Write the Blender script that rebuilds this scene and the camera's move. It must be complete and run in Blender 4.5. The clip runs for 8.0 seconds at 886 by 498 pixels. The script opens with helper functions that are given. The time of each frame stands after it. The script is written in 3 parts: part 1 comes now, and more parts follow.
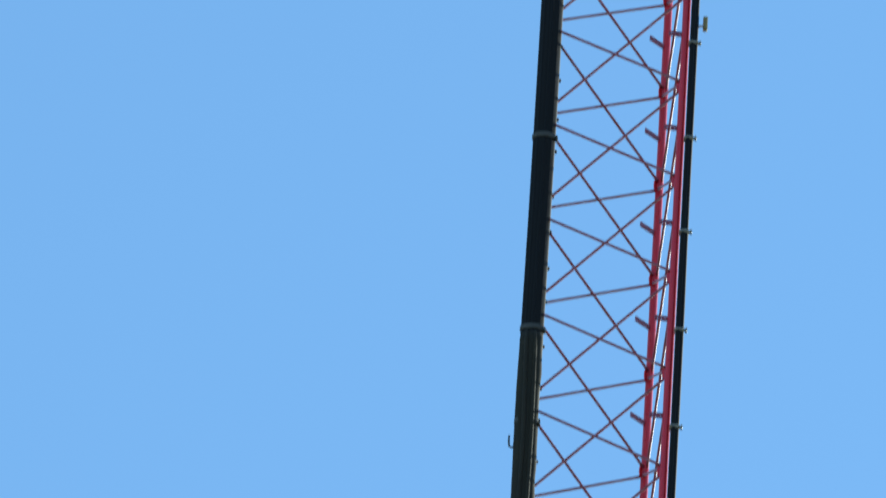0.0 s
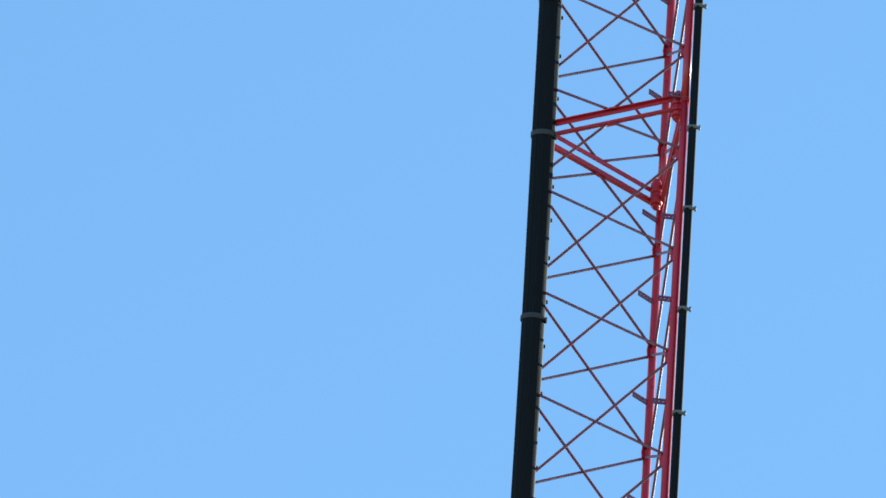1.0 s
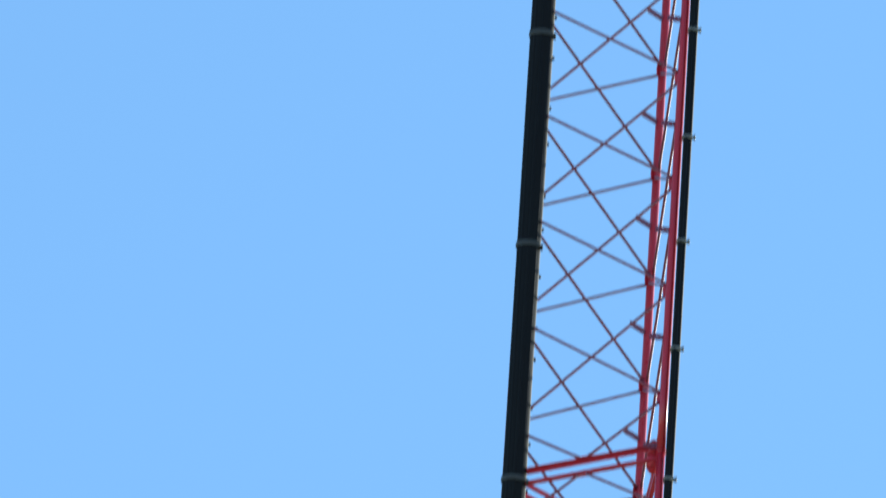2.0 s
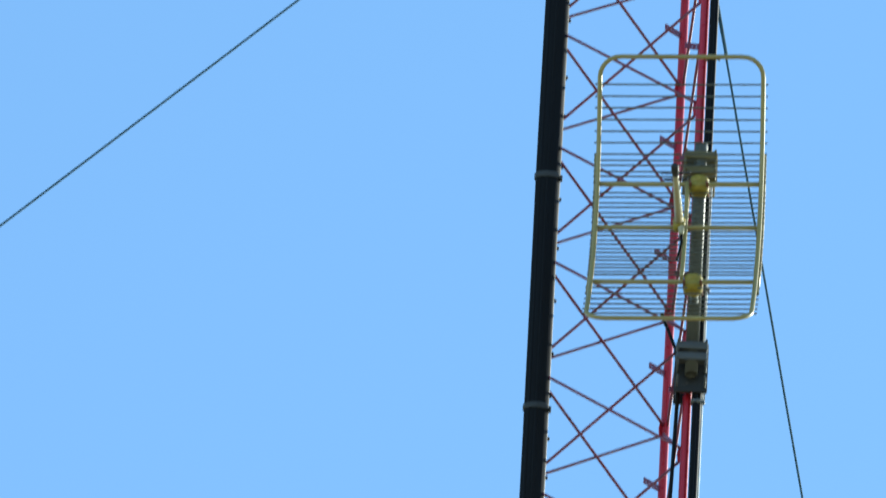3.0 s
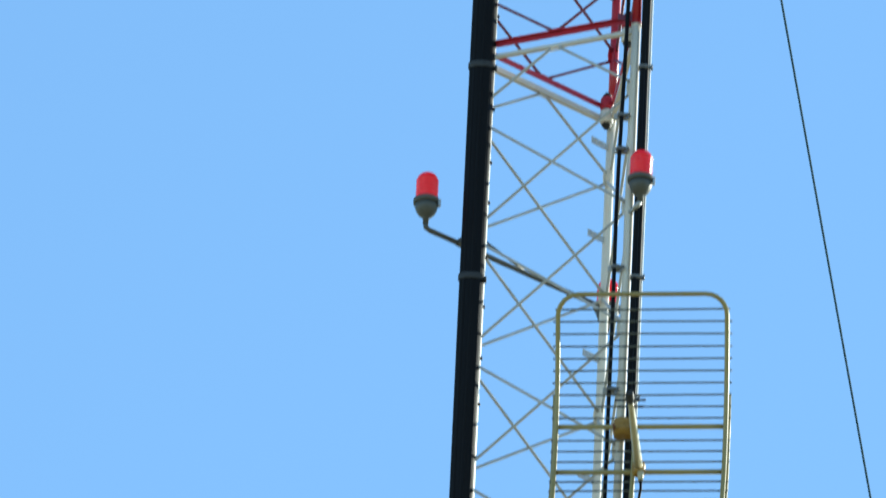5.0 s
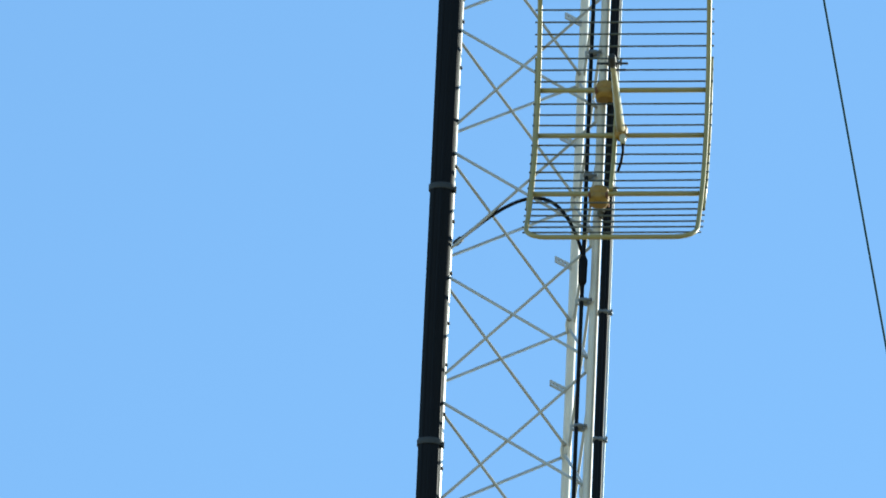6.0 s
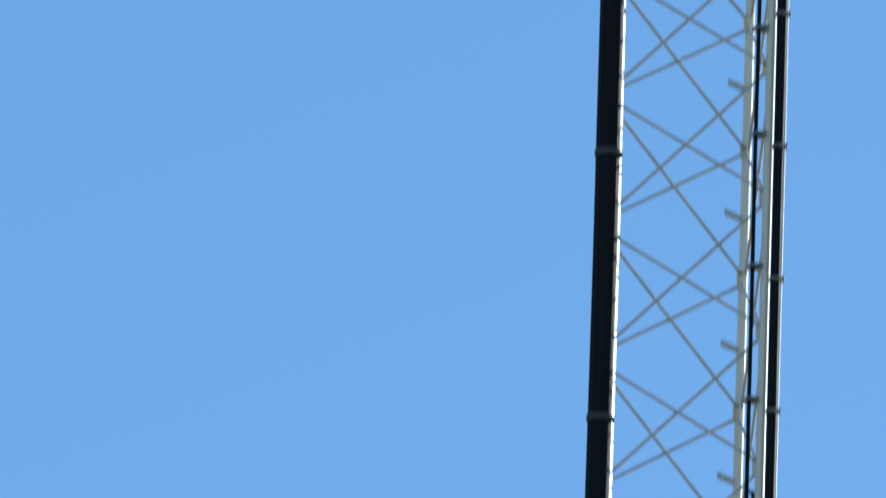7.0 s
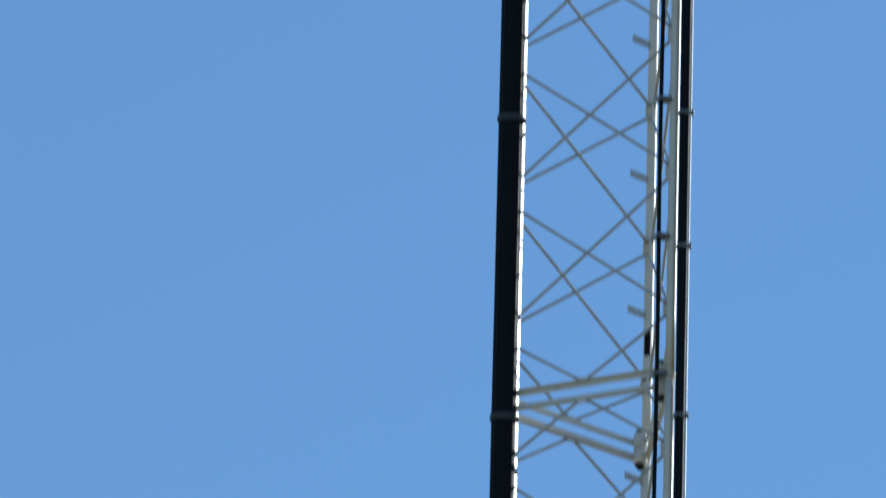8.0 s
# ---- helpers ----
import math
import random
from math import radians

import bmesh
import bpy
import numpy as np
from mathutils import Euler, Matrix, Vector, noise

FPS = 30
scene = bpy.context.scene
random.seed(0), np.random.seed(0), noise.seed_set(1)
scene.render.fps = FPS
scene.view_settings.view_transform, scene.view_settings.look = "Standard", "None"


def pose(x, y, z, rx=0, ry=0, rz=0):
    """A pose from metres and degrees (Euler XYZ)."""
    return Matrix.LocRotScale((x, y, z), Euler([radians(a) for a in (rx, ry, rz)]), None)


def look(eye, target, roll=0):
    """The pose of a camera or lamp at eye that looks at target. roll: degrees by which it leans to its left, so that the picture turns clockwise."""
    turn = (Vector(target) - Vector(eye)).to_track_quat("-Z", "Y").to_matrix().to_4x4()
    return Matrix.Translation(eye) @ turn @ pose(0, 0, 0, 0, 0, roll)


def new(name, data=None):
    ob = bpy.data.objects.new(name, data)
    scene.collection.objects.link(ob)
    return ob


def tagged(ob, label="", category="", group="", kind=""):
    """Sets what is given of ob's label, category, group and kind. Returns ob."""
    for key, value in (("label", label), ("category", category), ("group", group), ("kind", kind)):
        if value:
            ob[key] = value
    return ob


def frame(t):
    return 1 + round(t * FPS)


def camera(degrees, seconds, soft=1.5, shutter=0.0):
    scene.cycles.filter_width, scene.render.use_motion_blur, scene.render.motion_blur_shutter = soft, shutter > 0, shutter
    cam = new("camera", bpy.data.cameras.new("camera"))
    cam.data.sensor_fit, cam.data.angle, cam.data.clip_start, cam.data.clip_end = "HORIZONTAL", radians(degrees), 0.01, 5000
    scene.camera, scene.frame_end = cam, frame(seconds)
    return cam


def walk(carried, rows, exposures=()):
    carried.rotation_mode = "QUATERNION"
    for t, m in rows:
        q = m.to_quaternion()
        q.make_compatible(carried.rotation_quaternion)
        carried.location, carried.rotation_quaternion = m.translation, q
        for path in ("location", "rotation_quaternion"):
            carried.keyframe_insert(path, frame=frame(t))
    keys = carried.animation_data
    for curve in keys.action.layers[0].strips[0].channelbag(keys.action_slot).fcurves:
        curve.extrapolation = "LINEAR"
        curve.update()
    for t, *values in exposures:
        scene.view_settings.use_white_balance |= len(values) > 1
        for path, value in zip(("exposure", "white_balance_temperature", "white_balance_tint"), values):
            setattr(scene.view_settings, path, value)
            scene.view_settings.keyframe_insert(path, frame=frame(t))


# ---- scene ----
EYE = (0.0, -65.817, 1.6)
TURNS = [  # seconds, bearing, elevation, lean
    (0.0, -0.913, 40.962, 3.64),
    (0.1, -0.893, 40.735, 3.61),
    (0.2, -0.843, 40.530, 3.58),
    (0.3, -0.793, 40.320, 3.55),
    (0.4, -0.793, 40.037, 3.53),
    (0.5, -0.784, 39.769, 3.50),
    (0.6, -0.843, 39.447, 3.54),
    (0.7, -0.938, 39.204, 3.59),
    (0.8, -0.928, 39.083, 3.64),
    (0.9, -0.913, 38.984, 3.68),
    (1.0, -0.891, 38.940, 3.73),
    (1.2, -0.872, 38.804, 3.71),
    (2.3, -0.797, 35.929, 3.91),
    (2.4, -0.788, 35.519, 3.93),
    (2.5, -0.798, 35.152, 3.95),
    (2.7, -0.798, 34.709, 3.68),
    (2.9, -0.833, 34.324, 3.41),
    (3.0, -0.899, 34.182, 3.28),
    (3.1, -0.868, 33.891, 3.22),
    (3.2, -0.878, 33.599, 3.17),
    (3.3, -0.918, 33.389, 3.11),
    (3.4, -0.893, 33.324, 3.05),
    (3.5, -0.783, 33.235, 3.00),
    (3.6, -0.748, 33.156, 2.96),
    (3.8, -0.653, 33.099, 2.90),
    (4.0, -0.534, 33.102, 2.84),
    (4.2, -0.533, 33.068, 2.84),
    (5.3, -0.548, 31.093, 2.69),
    (5.4, -0.510, 30.858, 2.69),
    (5.5, -0.475, 30.731, 2.69),
    (5.7, -0.450, 30.700, 2.66),
    (6.0, -0.411, 30.524, 2.62),
    (6.1, -0.484, 30.395, 2.36),
    (6.2, -0.545, 30.169, 2.10),
    (6.3, -0.607, 29.922, 1.85),
    (6.4, -0.718, 29.395, 1.77),
    (6.5, -0.808, 29.025, 1.70),
    (6.6, -0.880, 28.651, 1.80),
    (6.7, -0.900, 28.394, 1.90),
    (6.8, -0.985, 27.988, 2.00),
    (6.9, -1.045, 27.666, 2.10),
    (7.0, -1.134, 27.359, 2.18),
    (7.1, -1.099, 26.894, 2.20),
    (7.2, -0.999, 26.589, 2.20),
    (7.3, -0.868, 26.359, 2.15),
    (7.4, -0.758, 26.196, 2.10),
    (7.5, -0.746, 26.044, 2.04),
    (7.6, -0.728, 26.016, 1.92),
    (7.7, -0.699, 25.925, 1.80),
    (7.8, -0.659, 25.765, 1.66),
    (7.9, -0.700, 25.504, 1.54),
    (8.0, -0.704, 25.155, 1.42),
]

cam = camera(3.4527, 8.0, soft=1.6, shutter=0.15)
walk(cam,
     [(t, pose(*EYE, 90 + up, 0, -side) @ pose(0, 0, 0, 0, 0, lean)) for t, side, up, lean in TURNS],
     exposures=[(0.0, 0.90, 5960, -7), (0.5, 0.93, 6000, -7), (1.0, 0.95, 6020, -6), (2.5, 0.98, 5980, -4), (3.5, 0.80, 6000, -4),
                (4.2, 0.79, 6020, -4), (5.5, 0.82, 6020, -4), (6.0, 0.71, 6000, -4), (6.5, 0.52, 5800, -4), (7.0, 0.25, 5580, 0),
                (7.5, 0.00, 5500, 3), (8.0, -0.13, 5500, 3)])

# ---- light ----
SUN_UP, SUN_ROUND = 22.0, 53.0          # elevation, bearing clockwise from +y
world = bpy.data.worlds.new("sky")
scene.world = world
world.use_nodes = True
wn = world.node_tree.nodes
sky = wn.new("ShaderNodeTexSky")
sky.sky_type, sky.sun_disc = "NISHITA", False
sky.sun_elevation, sky.sun_rotation = radians(SUN_UP), radians(SUN_ROUND)
sky.air_density, sky.dust_density, sky.ozone_density = 1.0, 0.0, 3.0
wn["Background"].inputs["Strength"].default_value = 0.15
world.node_tree.links.new(sky.outputs["Color"], wn["Background"].inputs["Color"])
sun_lamp = bpy.data.lights.new("sun", "SUN")
sun_lamp.energy, sun_lamp.angle, sun_lamp.color = 5.0, radians(0.53), (1.0, 0.90, 0.78)
sun_at = Vector((math.sin(radians(SUN_ROUND)) * math.cos(radians(SUN_UP)),
                 math.cos(radians(SUN_ROUND)) * math.cos(radians(SUN_UP)), math.sin(radians(SUN_UP))))
sun = new("sun", sun_lamp)
sun.matrix_world = look(sun_at * 200, (0, 0, 0))


# ---- materials ----
def material(name, base, rough=0.5, metal=0.0, second=None, spots=None, grain=60.0, patch=4.0, bump=0.15, depth=0.002,
             streak=1.0, clear=0.0, gloss=0.5, amount=0.55):
    """Two scales of variation: broad patches towards 'second', small flecks of 'spots', fine relief."""
    m = bpy.data.materials.new(name)
    m.use_nodes = True
    n, l = m.node_tree.nodes, m.node_tree.links
    b = n["Principled BSDF"]
    co = n.new("ShaderNodeTexCoord")
    info = n.new("ShaderNodeObjectInfo")
    shift = n.new("ShaderNodeVectorMath")
    shift.operation = "MULTIPLY_ADD"
    shift.inputs[1].default_value = (1, 1, streak)
    l.new(co.outputs["Object"], shift.inputs[0])
    l.new(info.outputs["Random"], shift.inputs[2])
    big, small = n.new("ShaderNodeTexNoise"), n.new("ShaderNodeTexNoise")
    big.inputs["Scale"].default_value, small.inputs["Scale"].default_value = patch, grain
    big.inputs["Detail"].default_value, small.inputs["Detail"].default_value = 5, 3
    for tex in (big, small):
        l.new(shift.outputs[0], tex.inputs["Vector"])
    ramp = n.new("ShaderNodeValToRGB")
    ramp.color_ramp.elements[0].position, ramp.color_ramp.elements[1].position = 0.4, 0.72
    l.new(big.outputs["Fac"], ramp.inputs["Fac"])
    mix = n.new("ShaderNodeMix")
    mix.data_type = "RGBA"
    mix.inputs["A"].default_value = (*base, 1)
    mix.inputs["B"].default_value = (*(second or [c * 0.75 for c in base]), 1)
    half = n.new("ShaderNodeMath")
    half.operation = "MULTIPLY"
    half.inputs[1].default_value = amount
    l.new(ramp.outputs["Color"], half.inputs[0])
    l.new(half.outputs[0], mix.inputs["Factor"])
    out = mix.outputs["Result"]
    if spots:
        r2 = n.new("ShaderNodeValToRGB")
        r2.color_ramp.elements[0].position, r2.color_ramp.elements[1].position = 0.62, 0.72
        l.new(small.outputs["Fac"], r2.inputs["Fac"])
        mix2 = n.new("ShaderNodeMix")
        mix2.data_type = "RGBA"
        l.new(r2.outputs["Color"], mix2.inputs["Factor"])
        l.new(out, mix2.inputs["A"])
        mix2.inputs["B"].default_value = (*spots, 1)
        out = mix2.outputs["Result"]
    l.new(out, b.inputs["Base Color"])
    rr = n.new("ShaderNodeMapRange")
    rr.inputs["To Min"].default_value, rr.inputs["To Max"].default_value = max(rough - 0.1, 0.05), min(rough + 0.12, 1)
    l.new(small.outputs["Fac"], rr.inputs["Value"])
    l.new(rr.outputs["Result"], b.inputs["Roughness"])
    bp = n.new("ShaderNodeBump")
    bp.inputs["Strength"].default_value, bp.inputs["Distance"].default_value = bump, depth
    l.new(small.outputs["Fac"], bp.inputs["Height"])
    l.new(bp.outputs["Normal"], b.inputs["Normal"])
    b.inputs["Metallic"].default_value = metal
    b.inputs["Specular IOR Level"].default_value = gloss
    b.inputs["Transmission Weight"].default_value = clear
    return m


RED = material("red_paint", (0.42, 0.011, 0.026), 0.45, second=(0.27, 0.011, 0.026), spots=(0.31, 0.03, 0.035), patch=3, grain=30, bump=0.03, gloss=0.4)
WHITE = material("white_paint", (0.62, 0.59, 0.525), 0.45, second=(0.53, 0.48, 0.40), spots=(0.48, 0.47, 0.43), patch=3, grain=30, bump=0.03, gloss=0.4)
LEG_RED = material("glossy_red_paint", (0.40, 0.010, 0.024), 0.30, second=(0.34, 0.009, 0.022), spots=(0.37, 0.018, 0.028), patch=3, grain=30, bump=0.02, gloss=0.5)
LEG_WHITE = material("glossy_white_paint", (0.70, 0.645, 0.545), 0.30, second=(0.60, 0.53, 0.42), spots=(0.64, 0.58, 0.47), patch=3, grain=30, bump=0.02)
# Brace colours carry the shade of their undersides, the red also a sky tint.
ROD_RED = material("shaded_red_paint", (0.15, 0.006, 0.036), 0.48, second=(0.115, 0.006, 0.032), spots=(0.14, 0.013, 0.032), patch=4, grain=30, bump=0.03, gloss=0.85)
ROD_WHITE = material("shaded_white_paint", (0.42, 0.425, 0.415), 0.40, second=(0.34, 0.34, 0.33), spots=(0.37, 0.37, 0.36), patch=4, grain=30, bump=0.03, gloss=0.5)
BAND = material("dull_grey_band", (0.075, 0.080, 0.085), 0.55, 0.2, second=(0.05, 0.054, 0.058), spots=(0.10, 0.10, 0.10), patch=9)
STEEL = material("galvanised_steel", (0.42, 0.43, 0.43), 0.45, 0.7, second=(0.30, 0.31, 0.31), patch=9, grain=120)
DARK_STEEL = material("weathered_steel", (0.022, 0.022, 0.022), 0.6, 0.2, second=(0.013, 0.013, 0.013), spots=(0.055, 0.048, 0.042), patch=8)
PIPE = material("dull_grey_pipe", (0.085, 0.087, 0.075), 0.5, 0.2, second=(0.06, 0.062, 0.055), spots=(0.10, 0.095, 0.08), patch=5)
SHEATH = material("black_cable_sheath", (0.0035, 0.0037, 0.0047), 0.6, second=(0.006, 0.0055, 0.0058), gloss=0.15, patch=2, grain=40, streak=0.2)
DUSTY = material("dusty_cable_sheath", (0.017, 0.017, 0.0145), 0.8, second=(0.009, 0.009, 0.008), spots=(0.032, 0.030, 0.024), gloss=0.2, patch=6, grain=45, streak=0.3)
# Near-white colour for the sunlit edges drawn along both cable runs.
PALE = material("pale_sunlit_edge", (0.80, 0.79, 0.77), 0.35, second=(0.70, 0.69, 0.67), patch=3)
STRAP = material("dull_strap", (0.032, 0.034, 0.036), 0.7, 0.0, second=(0.020, 0.022, 0.024), patch=15)
CLAMP = material("zinc_clamp", (0.15, 0.16, 0.165), 0.4, 0.3, second=(0.09, 0.095, 0.10), patch=25)
YELLOW = material("yellow_paint", (0.30, 0.245, 0.085), 0.36, second=(0.24, 0.20, 0.085), spots=(0.27, 0.225, 0.10), patch=5, grain=80)
CREAM = material("worn_cream_paint", (0.46, 0.42, 0.28), 0.35, second=(0.38, 0.34, 0.20), spots=(0.30, 0.25, 0.12), patch=14, grain=60)
GOLD = material("brown_gold_casting", (0.29, 0.165, 0.02), 0.5, second=(0.20, 0.11, 0.018), spots=(0.15, 0.075, 0.025), patch=12, grain=90)
MUSTARD = material("mustard_casting", (0.28, 0.22, 0.018), 0.5, second=(0.22, 0.165, 0.018), spots=(0.20, 0.14, 0.025), patch=12, grain=90)
OLIVE = material("worn_olive_plate", (0.15, 0.125, 0.045), 0.5, second=(0.11, 0.095, 0.045), spots=(0.09, 0.075, 0.04), patch=8, grain=90)
GRID_ROD = material("dull_grid_rod", (0.075, 0.08, 0.062), 0.45, second=(0.055, 0.06, 0.05), spots=(0.06, 0.055, 0.035), patch=8, grain=90)
RUST = material("rusty_steel", (0.16, 0.07, 0.035), 0.75, 0.2, second=(0.10, 0.05, 0.03), patch=12)
WIRE = material("guy_strand", (0.028, 0.080, 0.115), 0.85, 0.0, second=(0.02, 0.06, 0.09), patch=1.5, grain=150, gloss=0.25)
LENS = material("red_lens_glass", (0.60, 0.002, 0.008), 0.15, second=(0.46, 0.002, 0.008), patch=20, grain=60, clear=0.15)
LENS.node_tree.nodes["Principled BSDF"].inputs["Emission Color"].default_value = (1.0, 0.01, 0.03, 1)
LENS.node_tree.nodes["Principled BSDF"].inputs["Emission Strength"].default_value = 0.12       # the lamp inside is on
CONCRETE = material("concrete", (0.36, 0.35, 0.32), 0.85, second=(0.27, 0.26, 0.24), spots=(0.42, 0.41, 0.38), patch=2, grain=30, bump=0.4)
# The ground stays out of view; its straw tone bounces warm light onto the legs.
GRASS = material("bounce_grass", (0.30, 0.25, 0.14), 0.95, second=(0.22, 0.19, 0.09), spots=(0.16, 0.15, 0.06), patch=0.25, grain=6, bump=0.8, depth=0.05, amount=0.8)


# ---- mesh tools ----
class Shape:
    """Collects vertices and faces for one mesh."""

    def __init__(self):
        self.v, self.f, self.s = [], [], []

    def ring_path(self, rings, closed=False, caps=True, smooth=True):
        k, start = len(rings[0]), len(self.v)
        for r in rings:
            self.v += [tuple(p) for p in r]
        n = len(rings)
        for i in range(n if closed else n - 1):
            a, b = start + i * k, start + ((i + 1) % n) * k
            for j in range(k):
                self.f.append((a + j, a + (j + 1) % k, b + (j + 1) % k, b + j))
                self.s.append(smooth)
        if caps and not closed:
            self.f.append(tuple(start + j for j in reversed(range(k))))
            self.f.append(tuple(start + (n - 1) * k + j for j in range(k)))
            self.s += [False, False]
        return self

    def tube(self, points, radius, sides=8, closed=False):
        """A round tube along points; radius may be a list."""
        pts = [Vector(p) for p in points]
        n = len(pts)
        rings, ref = [], None
        for i, p in enumerate(pts):
            a = pts[(i - 1) % n] if closed or i else p
            b = pts[(i + 1) % n] if closed or i < n - 1 else p
            d = (b - a).normalized()
            if ref is None:
                ref = d.orthogonal().normalized()
            ref = (ref - d * ref.dot(d)).normalized()
            q = d.cross(ref)
            r = radius[i] if isinstance(radius, (list, tuple)) else radius
            rings.append([p + (ref * math.cos(2 * math.pi * j / sides) + q * math.sin(2 * math.pi * j / sides)) * r for j in range(sides)])
        return self.ring_path(rings, closed)

    def lathe(self, centre, profile, sides=16):
        """Rings of (radius, z) about the upright line through centre."""
        c = Vector(centre)
        return self.ring_path([[c + Vector((r * math.cos(2 * math.pi * j / sides), r * math.sin(2 * math.pi * j / sides), z))
                                for j in range(sides)] for r, z in profile])

    def extrude(self, a, b, outline, out):
        """A bar from a to b; outline in (out, up) metres, with out square to the bar."""
        a, b = Vector(a), Vector(b)
        d = (b - a).normalized()
        o = Vector(out)
        o = (o - d * o.dot(d)).normalized()
        u = o.cross(d)
        if u.z < 0:
            u = -u
        return self.ring_path([[e + o * x + u * y for x, y in outline] for e in (a, b)], smooth=False)

    def box(self, centre, size, along=(1, 0, 0), bevel=0.004):
        """A box with chamfered upright edges, its first side along a level direction."""
        c, d = Vector(centre), Vector(along).normalized()
        x, y, z = (s / 2 for s in size)
        o, g = Vector((-d.y, d.x, 0)), min(bevel, x * 0.4, y * 0.4)
        corners = [(x, y - g), (x - g, y), (g - x, y), (-x, y - g), (-x, g - y), (g - x, -y), (x - g, -y), (x, g - y)]
        rings = []
        for h, k in ((-z, 1 - g / x), (g - z, 1), (z - g, 1), (z, 1 - g / x)):
            rings.append([c + d * p * k + o * q * k + Vector((0, 0, h)) for p, q in corners])
        return self.ring_path(rings, smooth=False)

    def plate(self, corners, thick):
        """A flat plate of that thickness from its outline."""
        pts = [Vector(p) for p in corners]
        nrm = (pts[1] - pts[0]).cross(pts[2] - pts[1]).normalized() * thick / 2
        return self.ring_path([[p - nrm for p in pts], [p + nrm for p in pts]], smooth=False)

    def mesh(self, name, mat):
        me = bpy.data.meshes.new(name)
        me.from_pydata([tuple(p) for p in self.v], [], self.f)
        me.materials.append(mat)
        me.polygons.foreach_set("use_smooth", self.s)
        me.update()
        bm = bmesh.new()
        bm.from_mesh(me)
        bmesh.ops.recalc_face_normals(bm, faces=bm.faces)
        bm.to_mesh(me)
        bm.free()
        return me


def part(name, shape, mat, parent=None, label="", at=None):
    """One mesh object under a thing or a part; shape is a Shape or a mesh that is shared."""
    ob = new(name, shape.mesh(name, mat) if isinstance(shape, Shape) else shape)
    if parent is not None:
        ob.parent = parent
    if at is not None:
        ob.location = at
    if label:
        ob["label"] = label
    return ob


def thing(name, label, category, at=(0, 0, 0), group="", kind=""):
    ob = new(name)
    ob.location = at
    return tagged(ob, label, category, group, kind)


# ---- ground ----
ground_shape = Shape()
steps = [-3000, -900, -300, -120, -60, -30, -10, 0, 10, 30, 60, 120, 300, 900, 3000]
for gy in steps:
    for gx in steps:
        far = max(abs(gx), abs(gy))
        ground_shape.v.append((gx, gy, 0.0 if far < 100 else 0.6 * noise.noise((gx * 0.01, gy * 0.01, 0))))
side_n = len(steps)
for iy in range(side_n - 1):
    for ix in range(side_n - 1):
        k = iy * side_n + ix
        ground_shape.f.append((k, k + 1, k + side_n + 1, k + side_n))
        ground_shape.s.append(True)
tagged(part("ground", ground_shape, GRASS), "unseen grass field round the foot of the mast, straw-coloured for warm bounce light", "ground", kind="structure")

# ---- lattice mast ----
TOP = 55.647            # height of the highest section joint in the shot
SECTION = 6.0
# from a section's upper joint down to its first and second brace crossing, and from crossing to crossing below
BRACING = {-1: (0.753, 1.502, 0.749), 0: (0.753, 1.502, 0.749), 1: (0.748, 1.497, 0.749), 2: (0.766, 1.500, 0.752),
           3: (0.755, 1.475, 0.756), 4: (0.755, 1.475, 0.756)}
RING = 0.5268
LEG_R, ROD_R = 0.0238, 0.0084
TURN = radians(-52.83)
LEGS = [Vector((RING * math.cos(TURN + k * 2 * math.pi / 3), RING * math.sin(TURN + k * 2 * math.pi / 3), 0)) for k in range(3)]
LEGS[1] += Vector((0.011, 0.030, 0))
LEGS[0] += Vector((0.004, 0, 0))
NEAR, MID, LEFT = LEGS
FACES = [(NEAR, LEFT), (LEFT, MID), (MID, NEAR)]
UP = Vector((0, 0, 1))


def outward(a, b):
    return ((a + b) / 2).normalized()


def rod(a, b, bow):
    """A brace rod with flattened, bolted ends, set off its face by bow."""
    d = (b - a).normalized()
    s = Shape()
    s.tube([a + bow, a + d * 0.05 + bow, b - d * 0.05 + bow, b + bow], [ROD_R * 1.15, ROD_R, ROD_R, ROD_R * 1.15], 8)
    return s


def brace_shapes(bay):
    """The six rods of a bay, about its middle height."""
    made = []
    for a, b in FACES:
        o = outward(a, b) * 0.009
        h = Vector((0, 0, bay / 2 - 0.03))
        along = (b - a).normalized() * LEG_R * 0.8
        made.append(rod(a + along - h, b - along + h, o))
        made.append(rod(a + along + h, b - along - h, -o))
    return made


def half_brace_shapes(sign, first, bay):
    """The short rods between a joint's level bars and the next node; sign is 1 above the joint."""
    made = []
    for a, b in FACES:
        mid, along = (a + b) / 2, (b - a).normalized()
        node = Vector((0, 0, sign * (first - bay / 2 - 0.03)))
        foot = Vector((0, 0, sign * 0.06))
        o = outward(a, b) * 0.004
        made.append(rod(a + along * LEG_R * 0.8 + node, mid - along * 0.025 + foot, o))
        made.append(rod(b - along * LEG_R * 0.8 + node, mid + along * 0.025 + foot, o))
    return made


ANGLE = [(0.0, -0.016), (0.006, -0.016), (0.006, 0.010), (0.024, 0.010), (0.024, 0.016), (0.0, 0.016)]


def bar_shape(a, b, sign):
    """A level angle bar of a joint, with a gusset at its middle."""
    d = (b - a).normalized()
    z = UP * 0.038 * sign
    s = Shape().extrude(a + d * LEG_R * 0.7 + z, b - d * LEG_R * 0.7 + z, [(x - 0.012, y * sign) for x, y in ANGLE], outward(a, b))
    m = (a + b) / 2 + UP * 0.060 * sign
    s.plate([m - d * 0.035 - UP * 0.012, m + d * 0.035 - UP * 0.012, m + d * 0.018 + UP * 0.008 * sign, m - d * 0.018 + UP * 0.008 * sign], 0.007)
    return s


